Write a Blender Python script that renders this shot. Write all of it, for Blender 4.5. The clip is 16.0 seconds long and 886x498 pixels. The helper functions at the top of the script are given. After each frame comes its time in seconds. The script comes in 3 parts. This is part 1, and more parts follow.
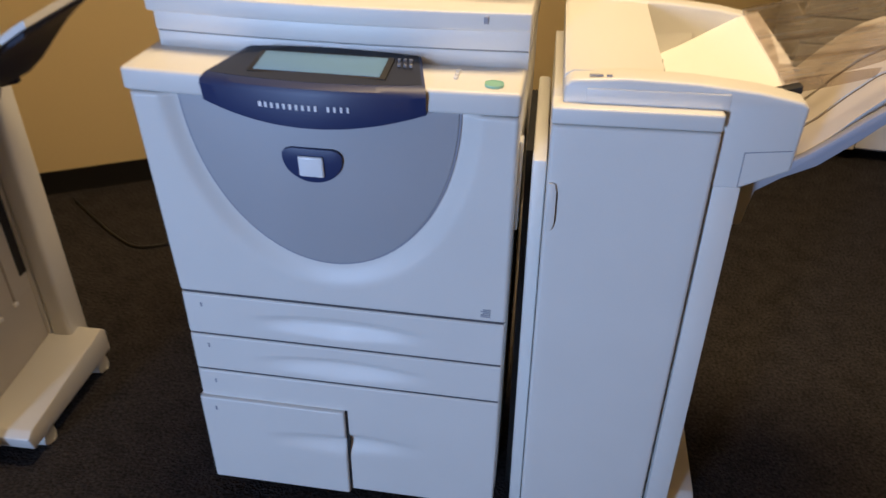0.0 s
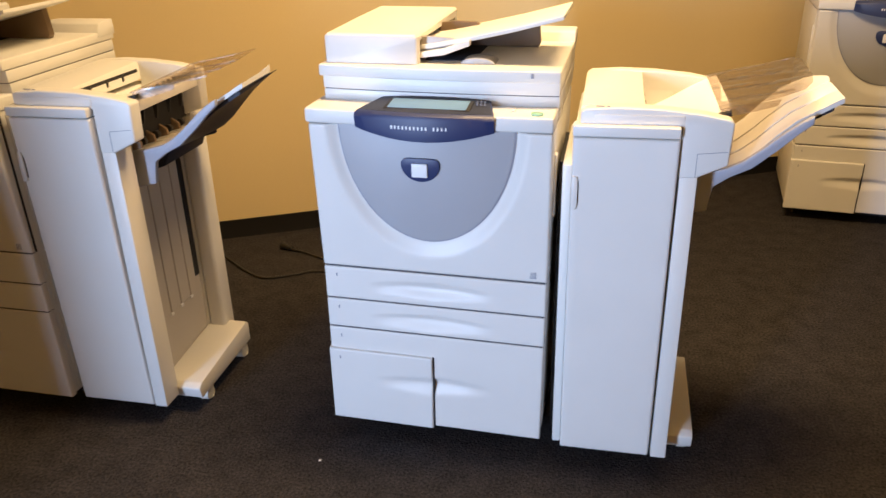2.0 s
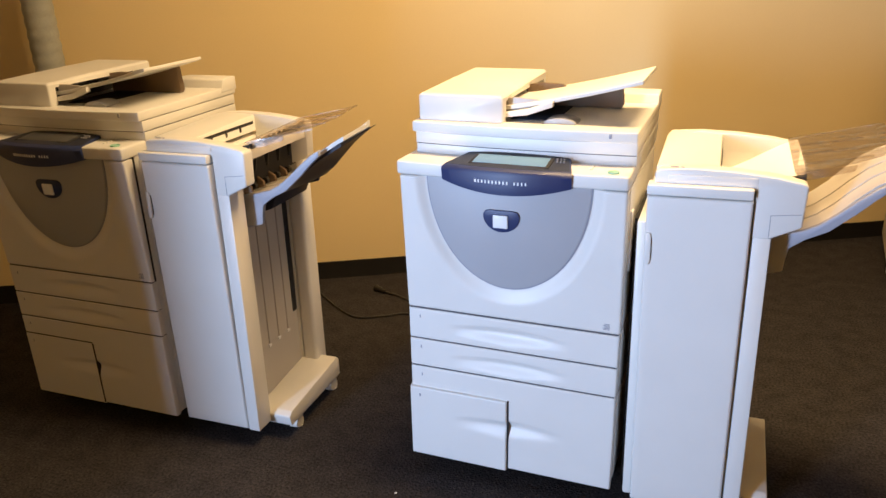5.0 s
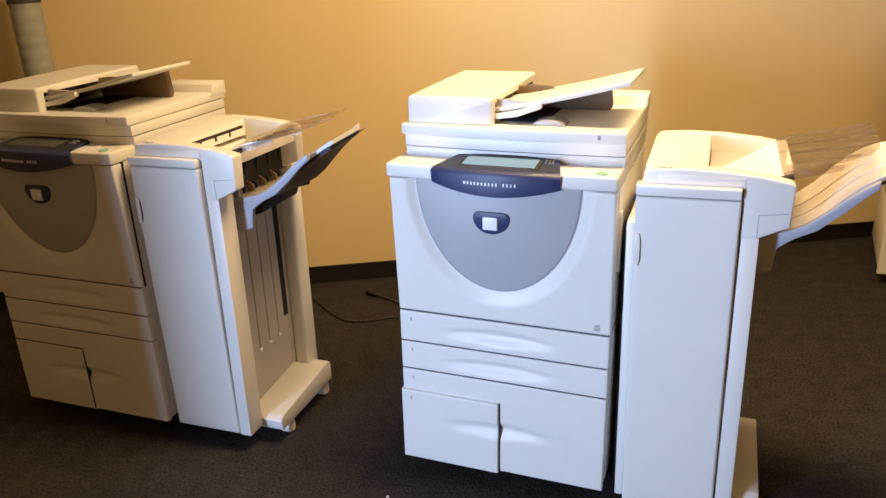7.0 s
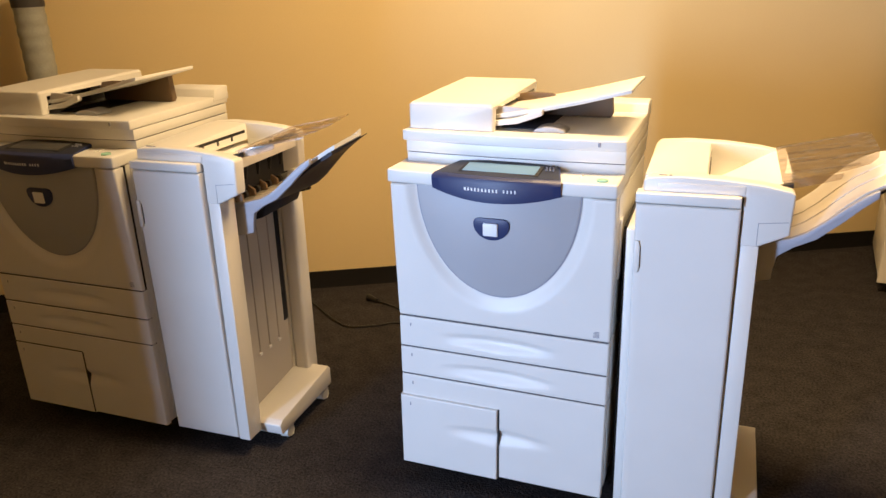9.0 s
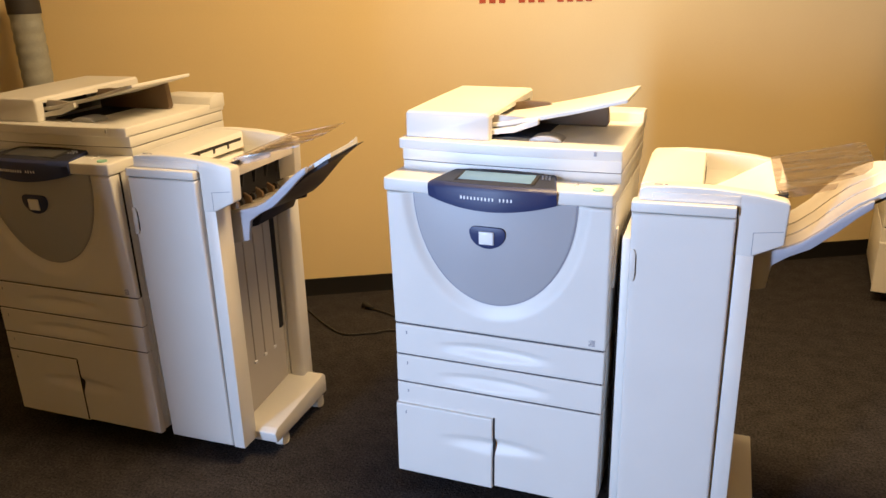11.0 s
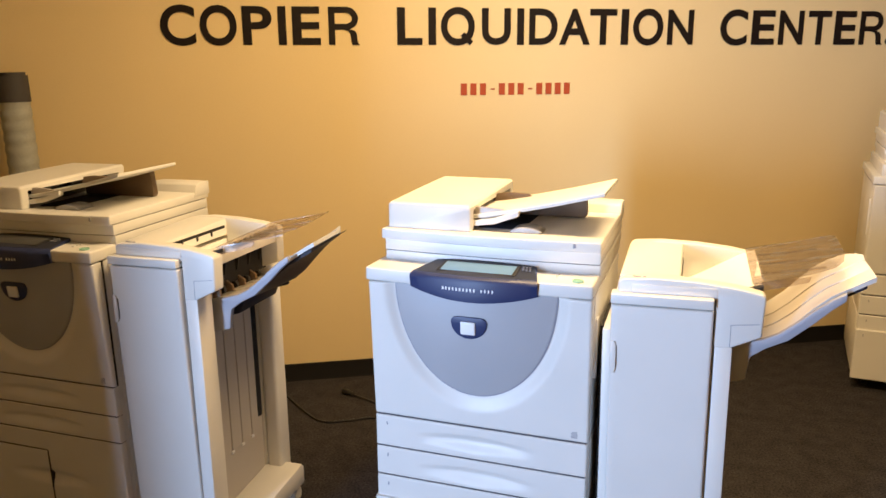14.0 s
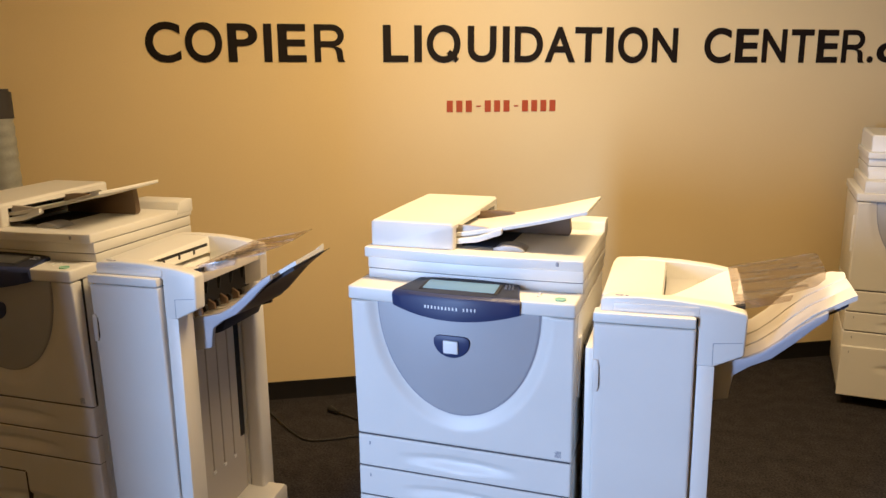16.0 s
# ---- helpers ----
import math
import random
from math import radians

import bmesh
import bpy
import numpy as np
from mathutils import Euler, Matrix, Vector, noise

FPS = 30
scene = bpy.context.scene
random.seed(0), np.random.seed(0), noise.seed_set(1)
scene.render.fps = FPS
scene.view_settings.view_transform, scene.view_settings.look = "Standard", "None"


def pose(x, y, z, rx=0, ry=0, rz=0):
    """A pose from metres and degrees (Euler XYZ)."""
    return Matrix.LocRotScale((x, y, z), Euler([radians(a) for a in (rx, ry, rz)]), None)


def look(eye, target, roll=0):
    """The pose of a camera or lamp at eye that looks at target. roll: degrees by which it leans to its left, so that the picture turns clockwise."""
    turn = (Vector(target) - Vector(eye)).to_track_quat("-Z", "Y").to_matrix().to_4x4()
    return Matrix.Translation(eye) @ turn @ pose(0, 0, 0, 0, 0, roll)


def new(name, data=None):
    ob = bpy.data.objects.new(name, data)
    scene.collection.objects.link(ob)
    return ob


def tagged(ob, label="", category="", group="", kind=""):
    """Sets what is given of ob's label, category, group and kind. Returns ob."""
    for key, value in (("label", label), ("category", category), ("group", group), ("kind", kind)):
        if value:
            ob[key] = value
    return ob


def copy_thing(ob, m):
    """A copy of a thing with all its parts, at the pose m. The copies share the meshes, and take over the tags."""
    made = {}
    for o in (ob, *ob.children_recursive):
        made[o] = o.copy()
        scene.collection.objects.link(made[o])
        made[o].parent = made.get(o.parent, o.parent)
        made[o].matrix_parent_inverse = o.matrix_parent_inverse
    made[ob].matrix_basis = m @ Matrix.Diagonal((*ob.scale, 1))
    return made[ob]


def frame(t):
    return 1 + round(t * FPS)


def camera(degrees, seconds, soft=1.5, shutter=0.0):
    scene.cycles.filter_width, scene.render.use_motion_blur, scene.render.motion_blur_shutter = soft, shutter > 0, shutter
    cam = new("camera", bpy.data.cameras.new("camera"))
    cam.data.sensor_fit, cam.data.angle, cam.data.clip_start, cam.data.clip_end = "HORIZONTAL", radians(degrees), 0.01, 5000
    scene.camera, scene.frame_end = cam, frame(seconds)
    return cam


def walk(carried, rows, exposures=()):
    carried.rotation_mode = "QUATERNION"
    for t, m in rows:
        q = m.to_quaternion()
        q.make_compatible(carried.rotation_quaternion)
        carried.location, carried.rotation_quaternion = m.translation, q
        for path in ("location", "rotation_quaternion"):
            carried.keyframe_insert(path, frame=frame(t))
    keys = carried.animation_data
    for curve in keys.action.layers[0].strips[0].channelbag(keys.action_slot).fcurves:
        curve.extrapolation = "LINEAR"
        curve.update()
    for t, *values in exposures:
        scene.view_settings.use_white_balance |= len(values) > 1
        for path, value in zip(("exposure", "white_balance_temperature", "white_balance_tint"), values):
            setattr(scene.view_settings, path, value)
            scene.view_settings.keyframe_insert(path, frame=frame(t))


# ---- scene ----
cam = camera(60.0, 16.0, shutter=0.5)
PATH = [
    (0, (-0.063, -0.052, 1.465), (-0.275, 1.612, 0.376), 0.8),
    (0.5, (0.039, -0.283, 1.487), (-0.316, 1.442, 0.539), -1.2),
    (1, (0.166, -0.487, 1.503), (-0.348, 1.232, 0.619), -2.7),
    (1.5, (0.138, -0.657, 1.526), (-0.368, 1.102, 0.721), -1.5),
    (2, (0.03, -0.78, 1.518), (-0.356, 1.0, 0.69), -0.9),
    (2.5, (0.011, -0.828, 1.544), (-0.41, 0.981, 0.801), -0.4),
    (3, (0.055, -0.85, 1.557), (-0.476, 0.932, 0.819), 0.3),
    (3.5, (0.106, -0.861, 1.556), (-0.483, 0.917, 0.856), -0.8),
    (4, (0.123, -0.889, 1.568), (-0.497, 0.883, 0.878), -1.1),
    (4.2, (0.113, -0.885, 1.566), (-0.525, 0.874, 0.86), -1.0),
    (6.5, (0.127, -0.872, 1.551), (-0.521, 0.887, 0.854), -1.6),
    (7, (0.128, -0.873, 1.55), (-0.508, 0.893, 0.858), -1.6),
    (7.5, (0.126, -0.881, 1.552), (-0.519, 0.885, 0.87), -1.5),
    (8, (0.136, -0.885, 1.552), (-0.515, 0.879, 0.871), -2.0),
    (8.5, (0.138, -0.88, 1.553), (-0.503, 0.889, 0.873), -1.8),
    (9, (0.132, -0.877, 1.551), (-0.508, 0.893, 0.874), -1.2),
    (11.5, (0.13, -0.879, 1.558), (-0.498, 0.908, 0.914), -0.9),
    (12, (0.134, -0.884, 1.568), (-0.491, 0.931, 1.006), -0.7),
    (12.5, (0.127, -0.9, 1.59), (-0.504, 0.937, 1.112), -0.0),
    (13, (0.127, -0.897, 1.591), (-0.5, 0.952, 1.159), -0.1),
    (13.5, (0.128, -0.895, 1.58), (-0.492, 0.947, 1.107), -0.3),
    (14, (0.132, -0.885, 1.589), (-0.469, 0.966, 1.126), -0.3),
    (14.5, (0.141, -0.876, 1.591), (-0.433, 0.991, 1.158), -0.2),
    (15, (0.138, -0.88, 1.598), (-0.451, 0.984, 1.178), -0.3),
    (15.5, (0.144, -0.879, 1.595), (-0.442, 0.985, 1.167), -0.1),
    (16, (0.15, -0.869, 1.596), (-0.43, 0.998, 1.171), -0.2),
]
EXPOSURES = ((0, -0.80, 5900, 9), (0.5, -0.45, 6230, 9), (1, -0.23, 6520, 10), (1.5, -0.11, 6650, 10), (2.5, 0.01, 6700, 10), (4, 0.01, 6650, 10), (9, 0.02, 6600, 10), (14, 0.02, 6500, 9), (16, -0.20, 6050, 9))
walk(cam, [(t, look(eye, target, roll)) for t, eye, target, roll in PATH], EXPOSURES)

# ---- light ----
world = bpy.data.worlds.new("world")
scene.world = world
world.use_nodes = True
world.node_tree.nodes["Background"].inputs[0].default_value = (0.5, 0.6, 0.8, 1)
world.node_tree.nodes["Background"].inputs[1].default_value = 0.3


def area(name, eye, target, w, h, watts, colour, spread=180):
    lamp = bpy.data.lights.new(name, "AREA")
    lamp.shape, lamp.size, lamp.size_y = "RECTANGLE", w, h
    lamp.energy, lamp.color, lamp.spread = watts, colour, radians(spread)
    ob = new(name, lamp)
    ob.matrix_world = look(eye, target)
    return ob


# Daylight from an unseen opening added behind the camera, and one warm ceiling fixture.
area("daylight", (-2.40, -3.95, 1.10), (-0.60, 0.6, 1.10), 0.45, 1.9, 90, (0.47, 0.65, 1.0), 90)
area("ceiling_glow", (0.00, 1.28, 2.95), (0.00, 1.28, 0), 1.15, 0.55, 95, (1.0, 0.685, 0.34))


# ---- materials ----
def surface(name, colour, rough=0.5, metal=0.0, vary=0.06, scale=6.0, bump=0.1, grain=400.0, spread=0.003, coat=0.0, gloss=0.5):
    """Colour with large stains and fine grain, roughness variation and a fine relief."""
    m = bpy.data.materials.new(name)
    m.use_nodes = True
    n, link = m.node_tree.nodes, m.node_tree.links.new
    b = n["Principled BSDF"]
    co = n.new("ShaderNodeTexCoord")
    big, fine = n.new("ShaderNodeTexNoise"), n.new("ShaderNodeTexNoise")
    big.inputs["Scale"].default_value, big.inputs["Detail"].default_value = scale, 6
    fine.inputs["Scale"].default_value, fine.inputs["Detail"].default_value = grain, 3
    mix = n.new("ShaderNodeMath")
    mix.operation = "ADD"
    link(co.outputs["Object"], big.inputs["Vector"])
    link(co.outputs["Object"], fine.inputs["Vector"])
    link(big.outputs["Fac"], mix.inputs[0])
    link(fine.outputs["Fac"], mix.inputs[1])
    ramp = n.new("ShaderNodeMapRange")
    ramp.inputs["From Min"].default_value, ramp.inputs["From Max"].default_value = 0.6, 1.4
    ramp.inputs["To Min"].default_value, ramp.inputs["To Max"].default_value = 1 - vary, 1 + vary
    link(mix.outputs[0], ramp.inputs["Value"])
    tint = n.new("ShaderNodeVectorMath")
    tint.operation = "SCALE"
    tint.inputs[0].default_value = colour
    link(ramp.outputs["Result"], tint.inputs["Scale"])
    link(tint.outputs["Vector"], b.inputs["Base Color"])
    rr = n.new("ShaderNodeMapRange")
    rr.inputs["From Min"].default_value, rr.inputs["From Max"].default_value = 0.3, 0.7
    rr.inputs["To Min"].default_value, rr.inputs["To Max"].default_value = max(rough - 0.07, 0.02), min(rough + 0.07, 1)
    link(big.outputs["Fac"], rr.inputs["Value"])
    link(rr.outputs["Result"], b.inputs["Roughness"])
    b.inputs["Metallic"].default_value = metal
    b.inputs["Specular IOR Level"].default_value = gloss
    b.inputs["Coat Weight"].default_value = coat
    if bump:
        rel = n.new("ShaderNodeBump")
        rel.inputs["Strength"].default_value, rel.inputs["Distance"].default_value = bump, spread
        link(fine.outputs["Fac"], rel.inputs["Height"])
        link(rel.outputs["Normal"], b.inputs["Normal"])
    return m


SHELL = surface("shell_plastic", (0.74, 0.73, 0.70), 0.42, vary=0.03, bump=0.12, grain=900, spread=0.001)
INSERT = surface("grey_plastic", (0.40, 0.41, 0.44), 0.40, vary=0.03, bump=0.12, grain=900, spread=0.001)
NAVY = surface("navy_plastic", (0.022, 0.034, 0.108), 0.44, vary=0.08, bump=0.05, grain=700, spread=0.001)
CHARCOAL = surface("charcoal_plastic", (0.026, 0.029, 0.046), 0.48, vary=0.1, bump=0.08, grain=800, spread=0.001, gloss=0.25)
TRAY = surface("blue_grey_plastic", (0.38, 0.40, 0.47), 0.45, vary=0.05, bump=0.15, grain=700, spread=0.001)
LCD = surface("display_glass", (0.15, 0.28, 0.48), 0.3, vary=0.04, bump=0, coat=0.0, gloss=0.15)
BUTTON = surface("white_button", (0.86, 0.87, 0.88), 0.22, vary=0.02, bump=0)
GREEN = surface("green_button", (0.26, 0.52, 0.40), 0.4, vary=0.05, bump=0)
MARK = surface("grey_print", (0.30, 0.31, 0.36), 0.6, vary=0.05, bump=0)
WHITE = surface("white_print", (0.80, 0.80, 0.82), 0.5, vary=0.03, bump=0)
# Near-black for slots and dark plastic, and for shade painted into gaps.
GAP = surface("dark_gap", (0.012, 0.012, 0.014), 0.7, vary=0.1, bump=0)
# Grey that stands for the shade in the narrow seams.
SEAM_SHADE = surface("grey_seam_shade", (0.085, 0.083, 0.092), 0.7, vary=0.1, bump=0)
GUIDE = surface("smoky_guide", (0.46, 0.42, 0.39), 0.4, vary=0.05, bump=0.05)
# Darker copy of the display glass, with the side copier's shade in its colour.
LCD_SHADED = surface("shaded_display_glass", (0.075, 0.075, 0.075), 0.3, vary=0.04, bump=0, gloss=0.25)
RUBBER = surface("black_rubber", (0.018, 0.017, 0.017), 0.6, vary=0.2, bump=0.2)
CASTER = surface("caster_nylon", (0.70, 0.68, 0.62), 0.35, vary=0.08, bump=0.05)
PAPER = surface("paper", (0.86, 0.85, 0.82), 0.75, vary=0.02, bump=0.05)
PAINT = surface("ochre_wall_paint", (0.81, 0.645, 0.35), 0.55, vary=0.035, scale=1.3, bump=0.25, grain=160, spread=0.002)
# Tan of the added walls round the daylight, dark to limit blue bounce.
BAFFLE_TAN = surface("tan_baffle_paint", (0.32, 0.24, 0.15), 0.7, vary=0.05, scale=2, bump=0.2, grain=120, spread=0.002)
CEIL = surface("ceiling_white", (0.78, 0.76, 0.72), 0.9, vary=0.04, scale=3, bump=0.3, grain=60, spread=0.004)
BASE = surface("black_cove_base", (0.007, 0.006, 0.006), 0.7, vary=0.2, bump=0.05, gloss=0.2)
LETTER = surface("black_vinyl_lettering", (0.011, 0.007, 0.006), 0.6, vary=0.1, bump=0, gloss=0.2)
RED = surface("red_vinyl_lettering", (0.42, 0.07, 0.025), 0.5, vary=0.05, bump=0)
CORD = surface("cord_rubber", (0.014, 0.013, 0.012), 0.5, vary=0.1, bump=0)
WRAP = surface("pale_wrapping", (0.36, 0.37, 0.34), 0.55, vary=0.12, scale=14, bump=0.3, grain=90)
CAP = surface("dark_cap", (0.05, 0.045, 0.045), 0.65, vary=0.2, bump=0.2)
# Taupe plastic, darkened to carry the shade below the document tray.
SHADED_TAUPE = surface("shaded_taupe_plastic", (0.17, 0.115, 0.07), 0.5, vary=0.05, bump=0.1)
# Brown that stands for the shade down in the grooves.
GROOVE_SHADE = surface("shadowed_groove", (0.20, 0.17, 0.13), 0.7, vary=0.1, bump=0)
RIBBED = surface("grey_beige_panel", (0.50, 0.47, 0.43), 0.55, vary=0.05, bump=0.1, grain=700, spread=0.001)
STEEL = surface("grey_fixture", (0.6, 0.6, 0.6), 0.4, vary=0.03, bump=0)


def loop_carpet():
    """Charcoal loop pile: dark and pale yarn flecks, broad wear, and a knobbly relief."""
    m = bpy.data.materials.new("charcoal_loop_carpet")
    m.use_nodes = True
    n, link = m.node_tree.nodes, m.node_tree.links.new
    b = n["Principled BSDF"]
    b.inputs["Roughness"].default_value, b.inputs["Specular IOR Level"].default_value = 1.0, 0.05
    co = n.new("ShaderNodeTexCoord")
    yarn, fleck, wear = n.new("ShaderNodeTexNoise"), n.new("ShaderNodeTexVoronoi"), n.new("ShaderNodeTexNoise")
    yarn.inputs["Scale"].default_value, yarn.inputs["Detail"].default_value = 115, 6
    fleck.inputs["Scale"].default_value = 150
    wear.inputs["Scale"].default_value, wear.inputs["Detail"].default_value = 14, 7
    for t in (yarn, fleck, wear):
        link(co.outputs["Object"], t.inputs["Vector"])
    ramp = n.new("ShaderNodeValToRGB")
    ramp.color_ramp.elements[0].position, ramp.color_ramp.elements[0].color = 0.28, (0.017, 0.016, 0.018, 1)
    ramp.color_ramp.elements[1].position, ramp.color_ramp.elements[1].color = 0.76, (0.066, 0.059, 0.058, 1)
    link(yarn.outputs["Fac"], ramp.inputs["Fac"])
    worn = n.new("ShaderNodeMapRange")
    worn.inputs["From Min"].default_value, worn.inputs["From Max"].default_value = 0.3, 0.7
    worn.inputs["To Min"].default_value, worn.inputs["To Max"].default_value = 0.80, 1.20
    link(wear.outputs["Fac"], worn.inputs["Value"])
    tint = n.new("ShaderNodeVectorMath")
    tint.operation = "SCALE"
    link(ramp.outputs["Color"], tint.inputs[0])
    link(worn.outputs["Result"], tint.inputs["Scale"])
    link(tint.outputs["Vector"], b.inputs["Base Color"])
    rel = n.new("ShaderNodeBump")
    rel.inputs["Strength"].default_value, rel.inputs["Distance"].default_value = 0.6, 0.005
    link(fleck.outputs["Distance"], rel.inputs["Height"])
    link(rel.outputs["Normal"], b.inputs["Normal"])
    return m


CARPET = loop_carpet()


def clear_plastic():
    m = bpy.data.materials.new("smoky_clear_plastic")
    m.use_nodes = True
    n, link = m.node_tree.nodes, m.node_tree.links.new
    n.remove(n["Principled BSDF"])
    see, gloss, both = n.new("ShaderNodeBsdfTransparent"), n.new("ShaderNodeBsdfGlossy"), n.new("ShaderNodeMixShader")
    see.inputs[0].default_value = (0.86, 0.82, 0.78, 1)
    gloss.inputs["Color"].default_value, gloss.inputs["Roughness"].default_value = (0.95, 0.95, 0.95, 1), 0.3
    co, lay, streak, amount = n.new("ShaderNodeTexCoord"), n.new("ShaderNodeMapping"), n.new("ShaderNodeTexNoise"), n.new("ShaderNodeMapRange")
    lay.inputs["Scale"].default_value = (9, 70, 9)
    streak.inputs["Scale"].default_value, streak.inputs["Detail"].default_value = 1.0, 4
    amount.inputs["From Min"].default_value, amount.inputs["From Max"].default_value = 0.35, 0.68
    amount.inputs["To Min"].default_value, amount.inputs["To Max"].default_value = 0.06, 0.28
    link(co.outputs["Object"], lay.inputs["Vector"])
    link(lay.outputs["Vector"], streak.inputs["Vector"])
    link(streak.outputs["Fac"], amount.inputs["Value"])
    link(amount.outputs["Result"], both.inputs[0])
    link(see.outputs[0], both.inputs[1])
    link(gloss.outputs[0], both.inputs[2])
    link(both.outputs[0], n["Material Output"].inputs["Surface"])
    return m


CLEAR = clear_plastic()


def glow(name, colour, strength):
    m = bpy.data.materials.new(name)
    m.use_nodes = True
    b = m.node_tree.nodes["Principled BSDF"]
    b.inputs["Base Color"].default_value = (*colour, 1)
    b.inputs["Emission Color"].default_value = (*colour, 1)
    b.inputs["Emission Strength"].default_value = strength
    return m


# ---- shapes ----
def rounded(bm, faces, bevel, seg=2):
    if bevel:
        edges = {e for f in faces for e in f.edges if len(e.link_faces) == 2 and e.calc_face_angle(0) > 0.35}
        bmesh.ops.bevel(bm, geom=list(edges), offset=bevel, segments=seg, profile=0.5, affect="EDGES", clamp_overlap=True)


def prism(pts, axis, a, b, bevel=0.0, bm=None, seg=2):
    """The outline pts, in the two other axes, drawn out along one axis from a to b."""
    own = bmesh.new()
    put = {"x": lambda u, v, w: (w, u, v), "y": lambda u, v, w: (u, w, v), "z": lambda u, v, w: (u, v, w)}[axis]
    rings = [[own.verts.new(put(u, v, w)) for u, v in pts] for w in (a, b)]
    faces = [own.faces.new(rings[0][::-1]), own.faces.new(rings[1])]
    for i in range(len(pts)):
        j = (i + 1) % len(pts)
        faces.append(own.faces.new((rings[0][i], rings[0][j], rings[1][j], rings[1][i])))
    bmesh.ops.recalc_face_normals(own, faces=own.faces)
    rounded(own, list(own.faces), bevel, seg)
    return into(bm, own)


def into(bm, own):
    if bm is None:
        return own
    me = bpy.data.meshes.new("tmp")
    own.to_mesh(me)
    own.free()
    bm.from_mesh(me)
    bpy.data.meshes.remove(me)
    return bm


def box(x0, x1, y0, y1, z0, z1, bevel=0.0, bm=None, seg=2):
    return prism([(x0, y0), (x1, y0), (x1, y1), (x0, y1)], "z", z0, z1, bevel, bm, seg)


def rod(p, q, r, sides=16, bevel=0.0, bm=None, r2=None):
    own = bmesh.new()
    p, q = Vector(p), Vector(q)
    bmesh.ops.create_cone(own, cap_ends=True, segments=sides, radius1=r, radius2=r if r2 is None else r2, depth=(q - p).length)
    own.transform(Matrix.Translation((p + q) / 2) @ (q - p).to_track_quat("Z", "Y").to_matrix().to_4x4())
    rounded(own, list(own.faces), bevel)
    return into(bm, own)


def steps(a, b, n, edge):
    inner = [a + (b - a) * i / n for i in range(1, n)]
    near = [edge * k for k in (0, 0.12, 0.35, 0.65, 1.0)]
    return sorted({round(v, 6) for v in [a + e for e in near] + [b - e for e in near] + inner})


def relief(x0, x1, z0, z1, y, thick, fn=None, nx=24, nz=12, edge=0.006):
    """A moulded front panel: its face, pushed in by fn(x, z), with rounded borders and a rim that runs back by thick."""
    xs, zs = steps(x0, x1, nx, edge), steps(z0, z1, nz, edge)
    bm = bmesh.new()

    def depth(x, z):
        d = fn(x, z) if fn else 0.0
        for e in (min(x - x0, x1 - x), min(z - z0, z1 - z)):
            if e < edge:
                d += edge - math.sqrt(max(edge**2 - (edge - e) ** 2, 0))
        return y + d

    grid = [[bm.verts.new((x, depth(x, z), z)) for x in xs] for z in zs]
    for k in range(len(zs) - 1):
        for i in range(len(xs) - 1):
            bm.faces.new((grid[k][i], grid[k][i + 1], grid[k + 1][i + 1], grid[k + 1][i]))
    loop = grid[0] + [r[-1] for r in grid[1:]] + grid[-1][-2::-1] + [r[0] for r in grid[-2:0:-1]]
    back = [bm.verts.new((v.co.x, y + thick, v.co.z)) for v in loop]
    for i in range(len(loop)):
        j = (i + 1) % len(loop)
        bm.faces.new((loop[j], loop[i], back[i], back[j]))
    bm.faces.new(back)
    bmesh.ops.recalc_face_normals(bm, faces=bm.faces)
    return bm


def loft(sections, closed=True):
    """Skin over equal rings of points; the ends are capped."""
    bm = bmesh.new()
    rings = [[bm.verts.new(p) for p in ring] for ring in sections]
    n = len(rings[0])
    for a, b in zip(rings, rings[1:]):
        for i in range(n if closed else n - 1):
            j = (i + 1) % n
            bm.faces.new((a[i], a[j], b[j], b[i]))
    if closed:
        bm.faces.new(rings[0][::-1])
        bm.faces.new(rings[-1])
    bmesh.ops.recalc_face_normals(bm, faces=bm.faces)
    return bm


def smooth(t):
    t = min(max(t, 0.0), 1.0)
    return t * t * (3 - 2 * t)


def mesh_of(name, bm, material, sharp=38):
    for f in bm.faces:
        f.smooth = True
    for e in bm.edges:
        if len(e.link_faces) == 2 and e.calc_face_angle(0) > radians(sharp):
            e.smooth = False
    me = bpy.data.meshes.new(name)
    bm.to_mesh(me)
    bm.free()
    me.materials.append(material)
    return me


def part(name, bm, material, parent=None, label=""):
    ob = new(name, mesh_of(name, bm, material))
    if parent is not None:
        ob.parent = parent
    return tagged(ob, label)


def tube(points, r, sides=8):
    """A round cord along the given points."""
    pts = [Vector(p) for p in points]
    fine = []
    for i in range(len(pts) - 1):
        a, b, c, d = pts[max(i - 1, 0)], pts[i], pts[i + 1], pts[min(i + 2, len(pts) - 1)]
        for k in range(6):
            t = k / 6
            fine.append(0.5 * (2 * b + (c - a) * t + (2 * a - 5 * b + 4 * c - d) * t * t + (3 * b - a - 3 * c + d) * t**3))
    fine.append(pts[-1])
    rings = []
    for i, p in enumerate(fine):
        way = (fine[min(i + 1, len(fine) - 1)] - fine[max(i - 1, 0)]).normalized()
        side = way.cross((0, 0, 1)).normalized()
        up = side.cross(way)
        rings.append([p + r * (math.cos(k * math.tau / sides) * side + math.sin(k * math.tau / sides) * up) for k in range(sides)])
    return loft(rings)


# ---- the room: its far wall runs 28.4 degrees off the machines' fronts ----
ROOM_TOP = 3.0
WALL = pose(-1.785, 2.42, 0, 0, 0, 28.4)  # x along the far wall, y behind it


def setting(name, bm, material, m=None, label="", category=""):
    ob = part(name, bm, material)
    ob.matrix_world = m or Matrix()
    return tagged(ob, label, category or name.split("_")[0], "", "structure")


